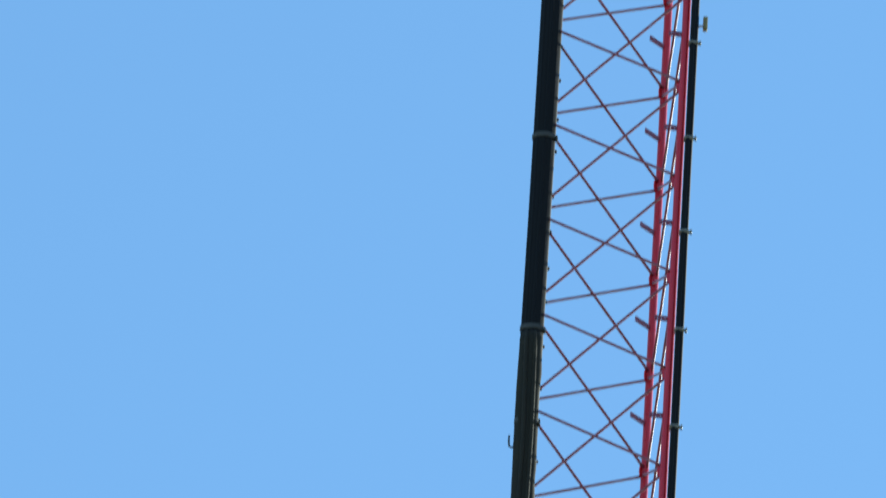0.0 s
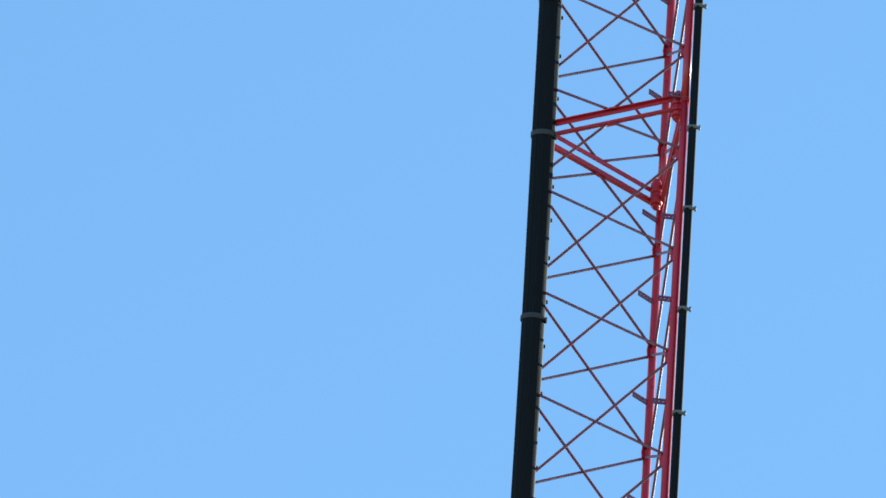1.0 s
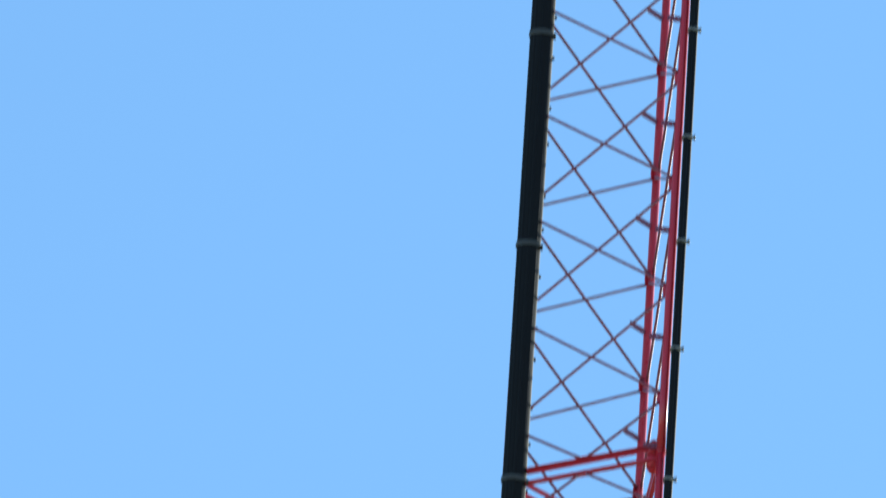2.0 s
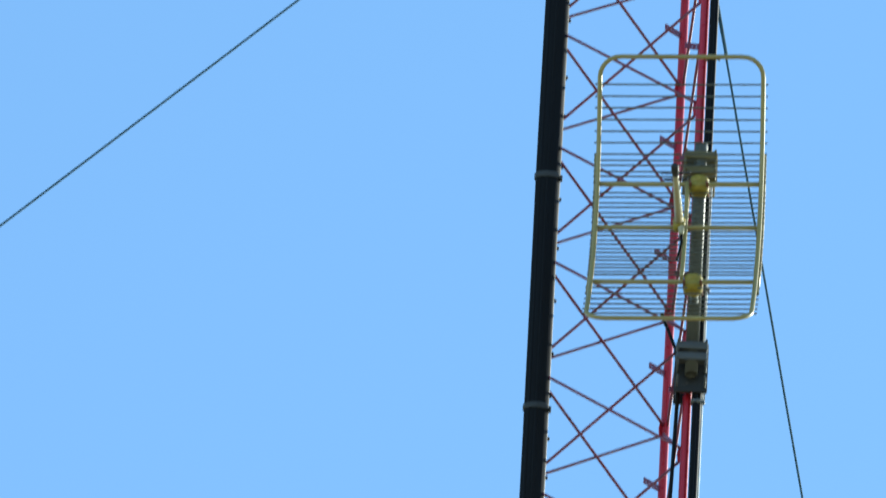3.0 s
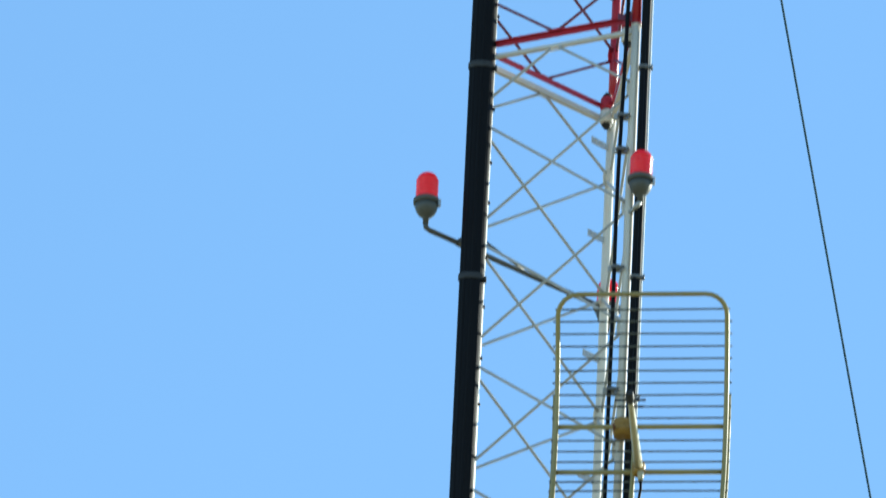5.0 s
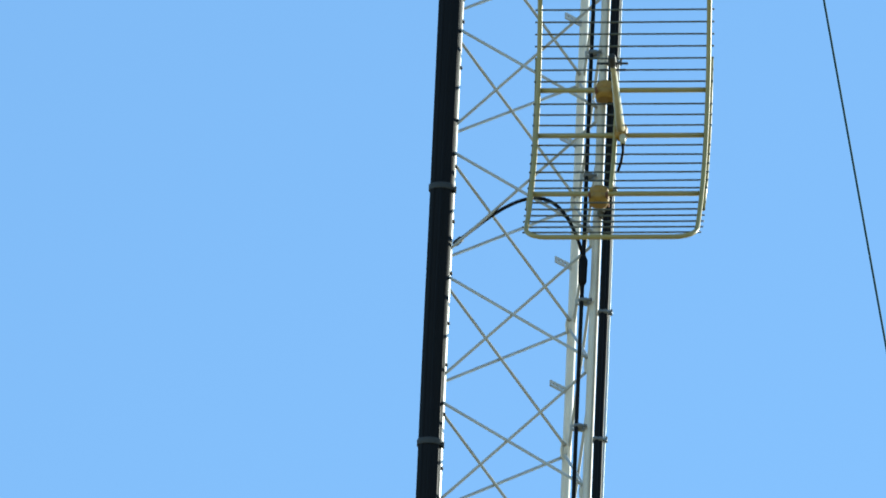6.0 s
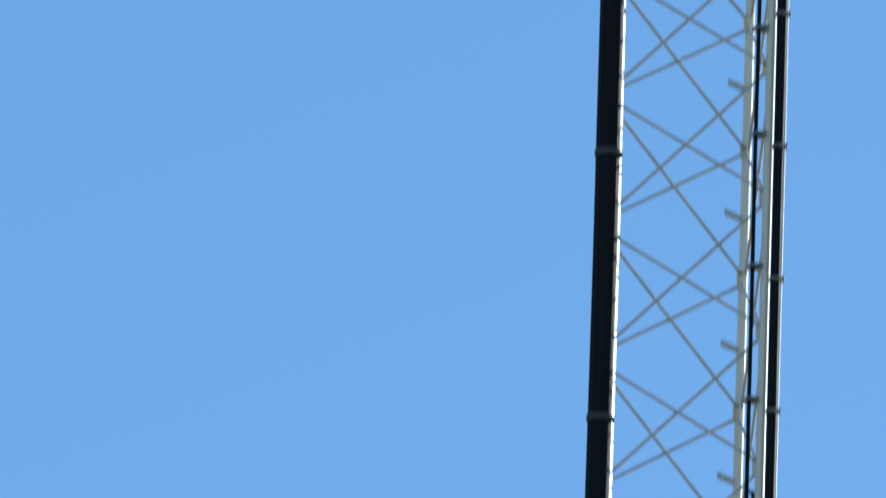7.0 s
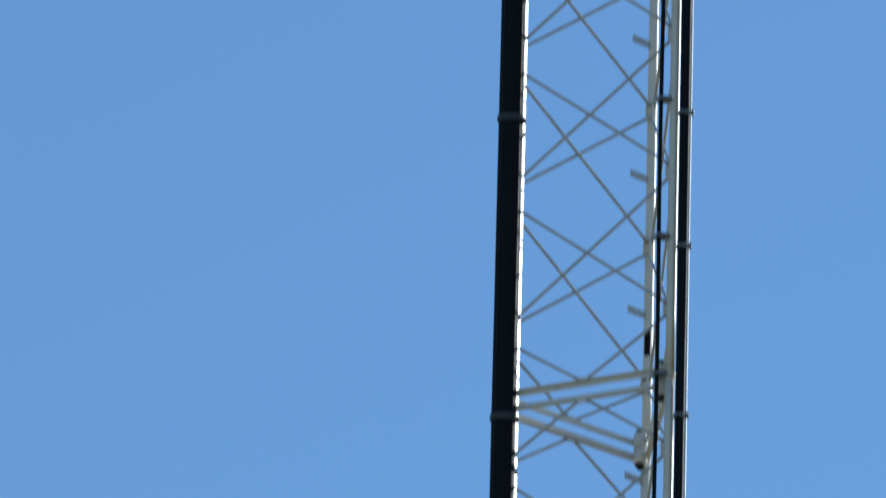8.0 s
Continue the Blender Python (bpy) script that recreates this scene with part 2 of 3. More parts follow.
def leg_shape(leg, length, first, second, bay):
    """A tube leg of one section, with thin end rims and small gussets where the rods meet it."""
    s = Shape()
    s.lathe(leg, [(LEG_R, 0.004 + (length - 0.008) * i / 16) for i in range(17)], 24)
    for z in (0.003, length - 0.015):
        s.lathe(leg, [(LEG_R * 0.9, z), (LEG_R + 0.004, z + 0.001), (LEG_R + 0.004, z + 0.011), (LEG_R * 0.9, z + 0.012)], 24)
    for other in LEGS:
        if other is leg:
            continue
        d = (other - leg).normalized()
        for k in range(8):
            node = first - bay / 2 if k == 0 else (first + second) / 2 if k == 1 else second + bay * (k - 1.5)
            c = leg + d * (LEG_R + 0.004) + UP * (length - node)
            s.plate([c - d * 0.012 - UP * 0.060, c + d * 0.010 - UP * 0.042, c + d * 0.016, c + d * 0.010 + UP * 0.042, c - d * 0.012 + UP * 0.060], 0.006)
    return s


def barrel_shape(leg, sign):
    """Half of the splice barrel on the inner side of a leg."""
    c = leg * (1 - 0.068 / RING)
    s = Shape().lathe(c, [(0.032, 0.003 * sign), (0.036, 0.008 * sign), (0.036, 0.073 * sign), (0.030, 0.081 * sign)], 14)
    web = leg * (1 - 0.045 / RING)
    s.box(web + UP * 0.046 * sign, (0.05, 0.02, 0.076), leg)
    return s


def bolt_shape(leg, sign):
    c = leg * (1 - 0.068 / RING)
    return Shape().lathe(c, [(0.026, 0.083 * sign), (0.026, 0.097 * sign), (0.016, 0.098 * sign), (0.015, 0.110 * sign)], 6)


def perforated_arm(leg, d, a, b, holes):
    """A perforated plate arm from a leg along d, with square holes between its webs."""
    s = Shape()
    for h in (-0.0115, 0.0115):
        s.extrude(leg + d * a + UP * h, leg + d * b + UP * h, [(-0.004, -0.0065), (0.004, -0.0065), (0.004, 0.0065), (-0.004, 0.0065)], d.cross(UP))
    for i in range(holes + 1):
        s.box(leg + d * (a + 0.008 + (b - a - 0.016) * i / holes), (0.014, 0.007, 0.012), d, 0.001)
    return s


mast = thing("lattice_mast", "tall triangular steel lattice mast painted in red and white bands", "mast")
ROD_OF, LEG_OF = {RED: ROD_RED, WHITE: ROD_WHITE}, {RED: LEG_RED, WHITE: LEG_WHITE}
BARS = {(m, sg): [bar_shape(a, b, sg).mesh("level_bar", m) for a, b in FACES] for m in (RED, WHITE) for sg in (1, -1)}
BARRELS = {(m, sg): [barrel_shape(g, sg).mesh("splice_barrel", m) for g in LEGS] for m in (RED, WHITE) for sg in (1, -1)}
BOLTS = {(m, sg): [bolt_shape(g, sg).mesh("splice_bolt", m) for g in LEGS] for m in (RED, DARK_STEEL) for sg in (1, -1)}
BRACKET = {m: perforated_arm(MID, Vector((-0.74, -0.67, 0)).normalized(), 0.020, 0.138, 4).mesh("cable_bracket", ROD_OF[m]) for m in (RED, WHITE)}
CABLE_ARM = {m: perforated_arm(NEAR, Vector((-0.99, -0.10, 0)).normalized(), 0.018, 0.100, 3).mesh("cable_arm", ROD_OF[m]) for m in (RED, WHITE)}


BRACKET_AT = [0.17] + [0.775 + 0.748 * k for k in range(7)]


def bracket_heights(number):
    """Depths of the brackets below a section's upper joint."""
    if number == 2:
        return [0.215] + [h + 0.022 for h in BRACKET_AT[1:]]
    return BRACKET_AT


def arm_heights(number):
    """Depths of the cable arms below a section's upper joint."""
    depths = [h + (0.70 if number < 2 else 0.735) for h in bracket_heights(number)]
    return [0.59, 0.80] + depths[1:] if number == 2 else depths



for number in range(-1, 5):               # sections counted downwards from the joint at TOP
    low = TOP - SECTION * (number + 1)
    paint = RED if number < 2 else WHITE
    sect = new("mast_section")
    sect.parent = mast
    sect.location = (0, 0, low)
    sect["label"] = "lattice section painted " + ("red" if paint is RED else "white")
    first, second, bay = BRACING[number]
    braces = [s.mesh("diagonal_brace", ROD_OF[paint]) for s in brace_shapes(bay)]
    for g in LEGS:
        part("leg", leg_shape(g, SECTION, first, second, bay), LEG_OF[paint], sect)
    whole = number < 4
    gathered = Shape()
    for k in range(7):
        z = SECTION - (first if k == 6 else second + bay * (5 - k))
        if whole or k > 3:
            for me in braces:
                part("diagonal_brace", me, paint, sect, at=(0, 0, z))
        else:
            for s in brace_shapes(bay):
                base = len(gathered.v)
                gathered.v += [(x, y, h + z) for x, y, h in s.v]
                gathered.f += [tuple(i + base for i in f) for f in s.f]
                gathered.s += s.s
    if gathered.v:
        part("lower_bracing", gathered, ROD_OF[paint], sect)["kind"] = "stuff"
    for sg, z in ((1, 0.0), (-1, SECTION)):
        for me in BARS[paint, sg]:
            part("level_bar", me, paint, sect, at=(0, 0, z))
        for s in half_brace_shapes(sg, first if sg < 0 else SECTION - second - 5 * bay, bay):
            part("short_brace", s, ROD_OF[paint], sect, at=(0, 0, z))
        for me in BARRELS[paint, sg]:
            part("splice_barrel", me, paint, sect, at=(0, 0, z))
        for me in BOLTS[RED if number < 1 or (number == 1 and sg < 0) else DARK_STEEL, sg]:
            part("splice_bolt", me, paint, sect, at=(0, 0, z))
    for h in bracket_heights(number):
        part("cable_bracket", BRACKET[paint], paint, sect, at=(0, 0, SECTION - h + 0.018))
    for h in arm_heights(number):
        part("cable_arm", CABLE_ARM[paint], paint, sect, at=(0, 0, SECTION - h))

# the mast below the shot, down to its footing
LOW = TOP - SECTION * 5
shaft = new("mast_section")
shaft.parent = mast
shaft["label"] = "lower lattice of the mast standing on its footing"
for g in LEGS:
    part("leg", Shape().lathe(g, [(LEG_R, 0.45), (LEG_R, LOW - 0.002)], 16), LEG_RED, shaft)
lower = Shape()
for k in range(int((LOW - 0.6) / bay)):
    z = LOW - first - bay * k
    for s in brace_shapes(bay):
        base = len(lower.v)
        lower.v += [(x, y, h + z) for x, y, h in s.v]
        lower.f += [tuple(i + base for i in f) for f in s.f]
        lower.s += s.s
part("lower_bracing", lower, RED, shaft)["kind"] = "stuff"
footing = Shape().box((0, 0, 0.2), (1.8, 1.8, 0.5), bevel=0.03)
tagged(part("footing", footing, CONCRETE), "square concrete footing under the mast", "footing")

# bars and guy plates one half bay below the second joint
GUY_Z = TOP - SECTION - 0.475
guy_section = [o for o in mast.children if abs(o.location.z - (TOP - 2 * SECTION)) < 0.01][0]
for a, b in FACES:
    d = (b - a).normalized()
    if a is NEAR:
        ring = Shape().tube([a + d * 0.02, b - d * 0.02], 0.0105, 10)
    else:
        ring = Shape().extrude(a + d * 0.02, b - d * 0.02, [(x - 0.012, y) for x, y in ANGLE], outward(a, b))
    part("guy_level_bar", ring, RED, guy_section, at=(0, 0, SECTION - 0.40))
for g in LEGS:
    o = g.normalized()
    t = o.cross(UP)
    pl = Shape().plate([g + o * 0.02 + UP * 0.10, g + o * 0.05 + UP * 0.11, g + o * 0.150 + UP * 0.005, g + o * 0.150 - UP * 0.032,
                        g + o * 0.05 - UP * 0.060, g + o * 0.02 - UP * 0.062], 0.022)
    pl.plate([g + o * 0.03 + UP * 0.07 - t * 0.035, g + o * 0.03 + UP * 0.07 + t * 0.035, g + o * 0.08 + UP * 0.05 + t * 0.012,
              g + o * 0.08 + UP * 0.05 - t * 0.012], 0.012)
    part("guy_plate", pl, RED, guy_section, at=(0, 0, SECTION - 0.475))

# black tags on the far leg above two joints
for z in (TOP - 17.45, TOP - 23.40):
    o = Vector((-0.35, -0.94, 0)).normalized()
    part("tag_plate", Shape().box(MID + Vector((0.008, 0, 0)) + o * (LEG_R + 0.006) + UP * z, (0.032, 0.010, 0.135), (o.y, -o.x, 0)), SHEATH, mast, "small black plate")


# ---- guy wires ----
def guy_wire(leg, bearing, fall, reach):
    """A strand with shackle, thimble and wrapped grip at its top, down to its anchor."""
    o = Vector((math.cos(bearing), math.sin(bearing), 0))
    top = leg + leg.normalized() * 0.15 + UP * (GUY_Z - (0.058 if leg is LEFT else 0.042))
    end = top + o * reach - UP * (top.z - 0.55)
    if fall:
        end = top + o * reach - UP * (reach * fall)
    line = (end - top)
    d = line.normalized()
    g = thing("guy_wire", "grey steel guy strand shackled to a red mast plate", "guy wire", group="guys of the mast")
    q = d.cross(UP).normalized()
    u = q.cross(d)
    # two interlocked shackles
    for k, (c, side) in enumerate(((top + d * 0.035, q), (top + d * 0.095, u))):
        loop = [c + d * 0.045 * math.cos(i * math.pi / 6) + side * 0.026 * math.sin(i * math.pi / 6) for i in range(12)]
        part("shackle", Shape().tube(loop, 0.0095, 6, closed=True), DARK_STEEL, g)
    part("thimble", Shape().tube([top + d * 0.12, top + d * 0.16, top + d * 0.22], [0.022, 0.020, 0.011], 8), DARK_STEEL, g)
    part("grip", Shape().tube([top + d * 0.18, top + d * 0.55, top + d * 0.85], [0.0125, 0.0115, 0.0095], 8), WIRE, g, "wrapped end grip")
    pts = []
    for i in range(41):
        f = i / 40
        pts.append(top + d * 0.2 + (line - d * 0.2) * f - UP * (2.0 * f * (1 - f)))
    part("strand", Shape().tube(pts, 0.0064, 6), WIRE, g)
    a = Shape().box((end.x, end.y, end.z - 0.4), (0.9, 0.9, max(0.9, 2 * (end.z - 0.35))), (o.x, o.y, 0), 0.03)
    tagged(part("guy_anchor", a, CONCRETE), "concrete block anchoring a guy wire in the grass", "anchor", group="guy anchors")


guy_wire(LEFT, radians(187.2), 0, 45.0)
guy_wire(NEAR, radians(-52.8), 0, 50.0)
guy_wire(MID, radians(69.6), 0, 40.5)


# ---- feeder bundles ----
def run(points, radius, wander, seed, sides=8):
    """A cable that wanders a little from its line."""
    out = []
    for i, p in enumerate(points):
        p = Vector(p)
        out.append(p + Vector((noise.noise((p.z * 0.9, seed, 0.3)), noise.noise((p.z * 0.9, seed, 7.7)), 0)) * wander)
    return Shape().tube(out, radius, sides)


bundle = thing("feeder_bundle", "thick bundle of black feeder cables strapped along a mast leg", "cable bundle")


def bundle_x(z):
    """The bundle's middle across the leg, which shifts slowly along it."""
    return LEFT.x + float(np.interp(z - TOP, (-26, -24, -22, -20, -18.5, -16, -13, -10.8, -8.9, -6.4, -1.5, 0.5, 1.8, 2.6, 4),
                                    (0.031, 0.032, 0.036, 0.037, 0.031, 0.028, 0.034, 0.040, 0.036, 0.042, 0.041, 0.034, 0.027, 0.030, 0.036)))


def bundle_half(z):
    """Half of the bundle's width, which shrinks downwards as it loses cables."""
    return float(np.interp(z - TOP, (-26, -16, -12, -9, 4), (0.0605, 0.0610, 0.0670, 0.0665, 0.0670)))


levels = [2.0 + 0.5 * k for k in range(int((TOP + 5.9 - 2.0) / 0.5))]
jacket = Shape()
rings = []
for z in [2.0 + 0.25 * k for k in range(int((TOP + 5.9 - 2.0) / 0.25))]:
    cx, cy = bundle_x(z), LEFT.y - 0.046
    ring = []
    for k in range(28):
        a = 2 * math.pi * k / 28
        w = 1 + 0.030 * math.cos(7 * a + 0.5 * noise.noise((z * 0.5, 2.0, 0))) + 0.035 * noise.noise((z * 0.8, 3 * math.cos(a), 3 * math.sin(a)))
        ring.append((cx + bundle_half(z) * w * math.cos(a), cy + 0.036 * w * math.sin(a), z))
    rings.append(ring)
part("jacket", jacket.ring_path(rings), SHEATH, bundle, "black outer wrap of the bundle")
rows_of = [(-0.036, -0.066), (0.002, -0.073), (0.038, -0.064)]
for k, (dx, dy) in enumerate(rows_of):
    pts = [(bundle_x(z) + dx, LEFT.y + dy, z) for z in levels]
    part("feeder_cable", run(pts, 0.0125, 0.003, k * 3.1), SHEATH, bundle)
wrap = []
for k in range(38):
    z = TOP + 0.93 + 0.039 * k
    end = 0.985 if k in (0, 37) else 1.045
    ring = []
    for j in range(28):
        a = 2 * math.pi * j / 28
        w = end + 0.030 * noise.noise((z * 7, 2.5 * math.cos(a), 2.5 * math.sin(a))) + 0.07 * max(0.0, math.cos(a)) * noise.noise((z * 5, 4.0, 1.5))
        ring.append((bundle_x(z) + bundle_half(z) * w * math.cos(a), LEFT.y - 0.046 + 0.041 * w * math.sin(a), z))
    wrap.append(ring)
part("dusty_wrap", Shape().ring_path(wrap), DUSTY, bundle, "dusty olive-brown tape wrap, lumpy and peeling")
for dx, seed in ((-0.022, 31.0), (0.026, 37.0)):
    old = [(bundle_x(z) + dx + 0.008 * math.sin(z * 3.0 + seed), LEFT.y - 0.086, z) for z in [TOP + 0.95 + 0.075 * k for k in range(20)]]
    part("dusty_cable", run(old, [0.008] + [0.013] * 18 + [0.008], 0.006, seed), DUSTY, bundle)
# Added pale strip that stands in for the sunlit edge right of the bundle.
strip = []
for z in levels:
    w = float(np.interp(z - TOP, (-22, -16, -12, -8, 0), (0.030, 0.021, 0.010, 0.004, 0.001)))
    c = Vector((bundle_x(z) + bundle_half(z) - 0.003, LEFT.y - 0.030, z))
    t, n = Vector((0.45, 0.893, 0)), Vector((0.893, -0.45, 0)) * 0.002
    strip.append([c - n, c + n, c + n + t * w, c - n + t * w])
part("earth_strip", Shape().ring_path(strip, smooth=False), PALE, bundle, "flat pale strip standing in for a sunlit edge")
STRAPS = [5.4, 3.92, 2.41, 1.69, -0.063, -1.425, -2.9, -4.4, -6.03, -7.38, -8.915, -10.42, -12.11, -13.43, -14.94, -16.47, -18.11,
          -19.47, -20.97, -22.47, -24.10, -25.5, -27.0]
for h in STRAPS:
    strap, reach = Shape(), bundle_half(TOP + h) + 0.0055
    oval = [(reach * math.cos(a * math.pi / 12), 0.040 * math.sin(a * math.pi / 12)) for a in range(24)]
    strap.ring_path([[(x * w, LEFT.y - 0.047 + y * w, z) for x, y in oval]
                     for w, z in ((0.98, -0.018), (1.0, -0.016), (1.0, 0.016), (0.98, 0.018))])
    strap.box((reach + 0.003, LEFT.y - 0.055, -0.012), (0.012, 0.03, 0.03))
    part("strap", strap, STRAP, bundle, at=(bundle_x(TOP + h), 0, TOP + h))
ties = Shape()
ties.lathe((0, 0, 0), [(0.0115, -0.007), (0.0135, -0.005), (0.0135, 0.005), (0.0115, 0.007)], 10)
tie_mesh = ties.mesh("tie", SHEATH)
for k in range(104):
    z = TOP + 5.6 - 0.30 * k + random.uniform(-0.06, 0.06)
    part("tie", tie_mesh, SHEATH, bundle, at=(bundle_x(z) + bundle_half(z) + 0.0015, LEFT.y - 0.022, z))
hook = [(bundle_x(TOP + 1.5) - 0.067 - x, LEFT.y - 0.05, TOP + 1.50 + z) for x, z in ((0.0, 0.0), (0.012, -0.012), (0.026, -0.004), (0.030, 0.03), (0.030, 0.08))]
part("hook", Shape().tube(hook, 0.006, 6), DARK_STEEL, bundle, "small bent hook")

pair = thing("feeder_pair", "slim run of black cables clamped beside a mast leg", "cable bundle")
PX, PY = NEAR.x + 0.050, NEAR.y - 0.040
for k, (dx, dy, r) in enumerate(((-0.007, -0.006, 0.0165), (0.009, 0.002, 0.0165), (0.0, 0.018, 0.013))):
    part("feeder_cable", run([(PX + dx, PY + dy, z) for z in levels], r, 0.0025, 70 + k * 2.3), SHEATH, pair)
# Added pale tube drawing the sun glint on the right edge of these cables.
part("conduit", run([(PX + 0.030, PY + 0.012, z) for z in levels if z < TOP - 9.0], 0.0055, 0.002, 88.0), PALE, pair, "thin pale line standing in for a sun glint")
clip = Shape()
clip.box((PX - 0.002, PY + 0.004, 0), (0.058, 0.056, 0.026), bevel=0.008)
clip.box((PX + 0.034, PY - 0.004, 0.0), (0.022, 0.016, 0.018), bevel=0.003)
clip.tube([(PX + 0.040, PY - 0.004, -0.016), (PX + 0.040, PY - 0.004, 0.017)], 0.006, 6)
clip_mesh = clip.mesh("clamp", CLAMP)
for s in range(-1, 5):
    for h in [0.285 if s == 2 else 0.22] + [(0.857 if s == 2 else 0.835) + 0.748 * k for k in range(7)]:
        part("clamp", clip_mesh, CLAMP, pair, at=(0, 0, TOP - SECTION * s - h + random.uniform(-0.012, 0.012)))

inner = thing("inner_cable", "black antenna cable clipped inside the far mast leg", "cable")
IN = Vector((MID.x + 0.041, NEAR.y - 0.032, 0))
path = [(NEAR.x - 0.052, NEAR.y - 0.013, TOP - 10.40), (NEAR.x - 0.055, NEAR.y - 0.014, TOP - 10.6), (NEAR.x - 0.068, NEAR.y - 0.020, TOP - 11.3),
        (IN.x + 0.020, IN.y, TOP - 11.8), (IN.x + 0.012, IN.y, TOP - 12.35), (IN.x + 0.004, IN.y, TOP - 12.9)]
path += [(IN.x, IN.y, TOP - 12.9 - 0.3 * k) for k in range(1, 56)]
part("cable", run(path, 0.0105, 0.004, 91.0), SHEATH, inner)
clip2 = Shape().box((0, 0, 0), (0.05, 0.036, 0.022), bevel=0.006)
clip2.tube([(0.02, -0.01, 0), (0.045, -0.012, 0.0)], 0.009, 6)
clip2_mesh = clip2.mesh("clip", CLAMP)
for s in range(2, 5):
    for h in arm_heights(s):
        part("clip", clip2_mesh, CLAMP, inner, at=(IN.x + 0.010, IN.y + 0.004, TOP - SECTION * s - h))
joint = Shape().lathe((IN.x, IN.y, TOP - 15.60), [(0.012, -0.09), (0.022, -0.07), (0.024, 0.06), (0.013, 0.09)], 10)
part("connector", joint, SHEATH, inner, "taped cable connector")

stub_part = Shape().box((NEAR.x - 0.030, NEAR.y + 0.01, TOP - 21.53), (0.018, 0.016, 0.05), (1, 0, 0), 0.003)
tap = thing("cable_clip", "small dark forked clip on the inner side of a white leg", "clip")
part("stem", stub_part, DARK_STEEL, tap)
for dz in (0.012, 0.032):
    part("prong", Shape().tube([(NEAR.x - 0.032, NEAR.y + 0.01, TOP - 21.53 + dz - 0.006), (NEAR.x - 0.046, NEAR.y + 0.008, TOP - 21.53 + dz),
                                (NEAR.x - 0.058, NEAR.y + 0.008, TOP - 21.53 + dz + 0.010)], [0.007, 0.005, 0.004], 6), DARK_STEEL, tap)

jumper = thing("jumper_cable", "black jumper cable looping across the lattice to the inner run", "cable")
loop = []
for k in range(25):
    f = k / 24
    loop.append((LEFT.x + 0.118 + (IN.x - LEFT.x - 0.118) * f, -0.06 + (IN.y + 0.06) * f,
                 TOP - 15.235 + 0.11 * f - 0.39 * f ** 6 + 0.108 * math.sin(math.pi * f)))
part("cable", Shape().tube(loop, 0.0098, 8), SHEATH, jumper)
part("end_plug", Shape().tube([Vector(loop[0]) + (Vector(loop[0]) - Vector(loop[1])) * 0.4, loop[0], loop[1]], [0.013, 0.018, 0.016], 8), DARK_STEEL, jumper)

drop = thing("jumper_cable", "black jumper cable dropping from a grid antenna to the inner run", "cable")
fall = [(0.165, -0.463, -10.005), (0.182, -0.46, -10.056), (0.204, -0.46, -10.109), (0.225, -0.46, -10.168),
        (0.247, -0.458, -10.225), (0.262, -0.452, -10.32), (0.268, -0.446, -10.45), (0.268, -0.442, -10.62)]
part("cable", Shape().tube([(x, y, TOP + z) for x, y, z in fall], 0.0095, 8), SHEATH, drop)


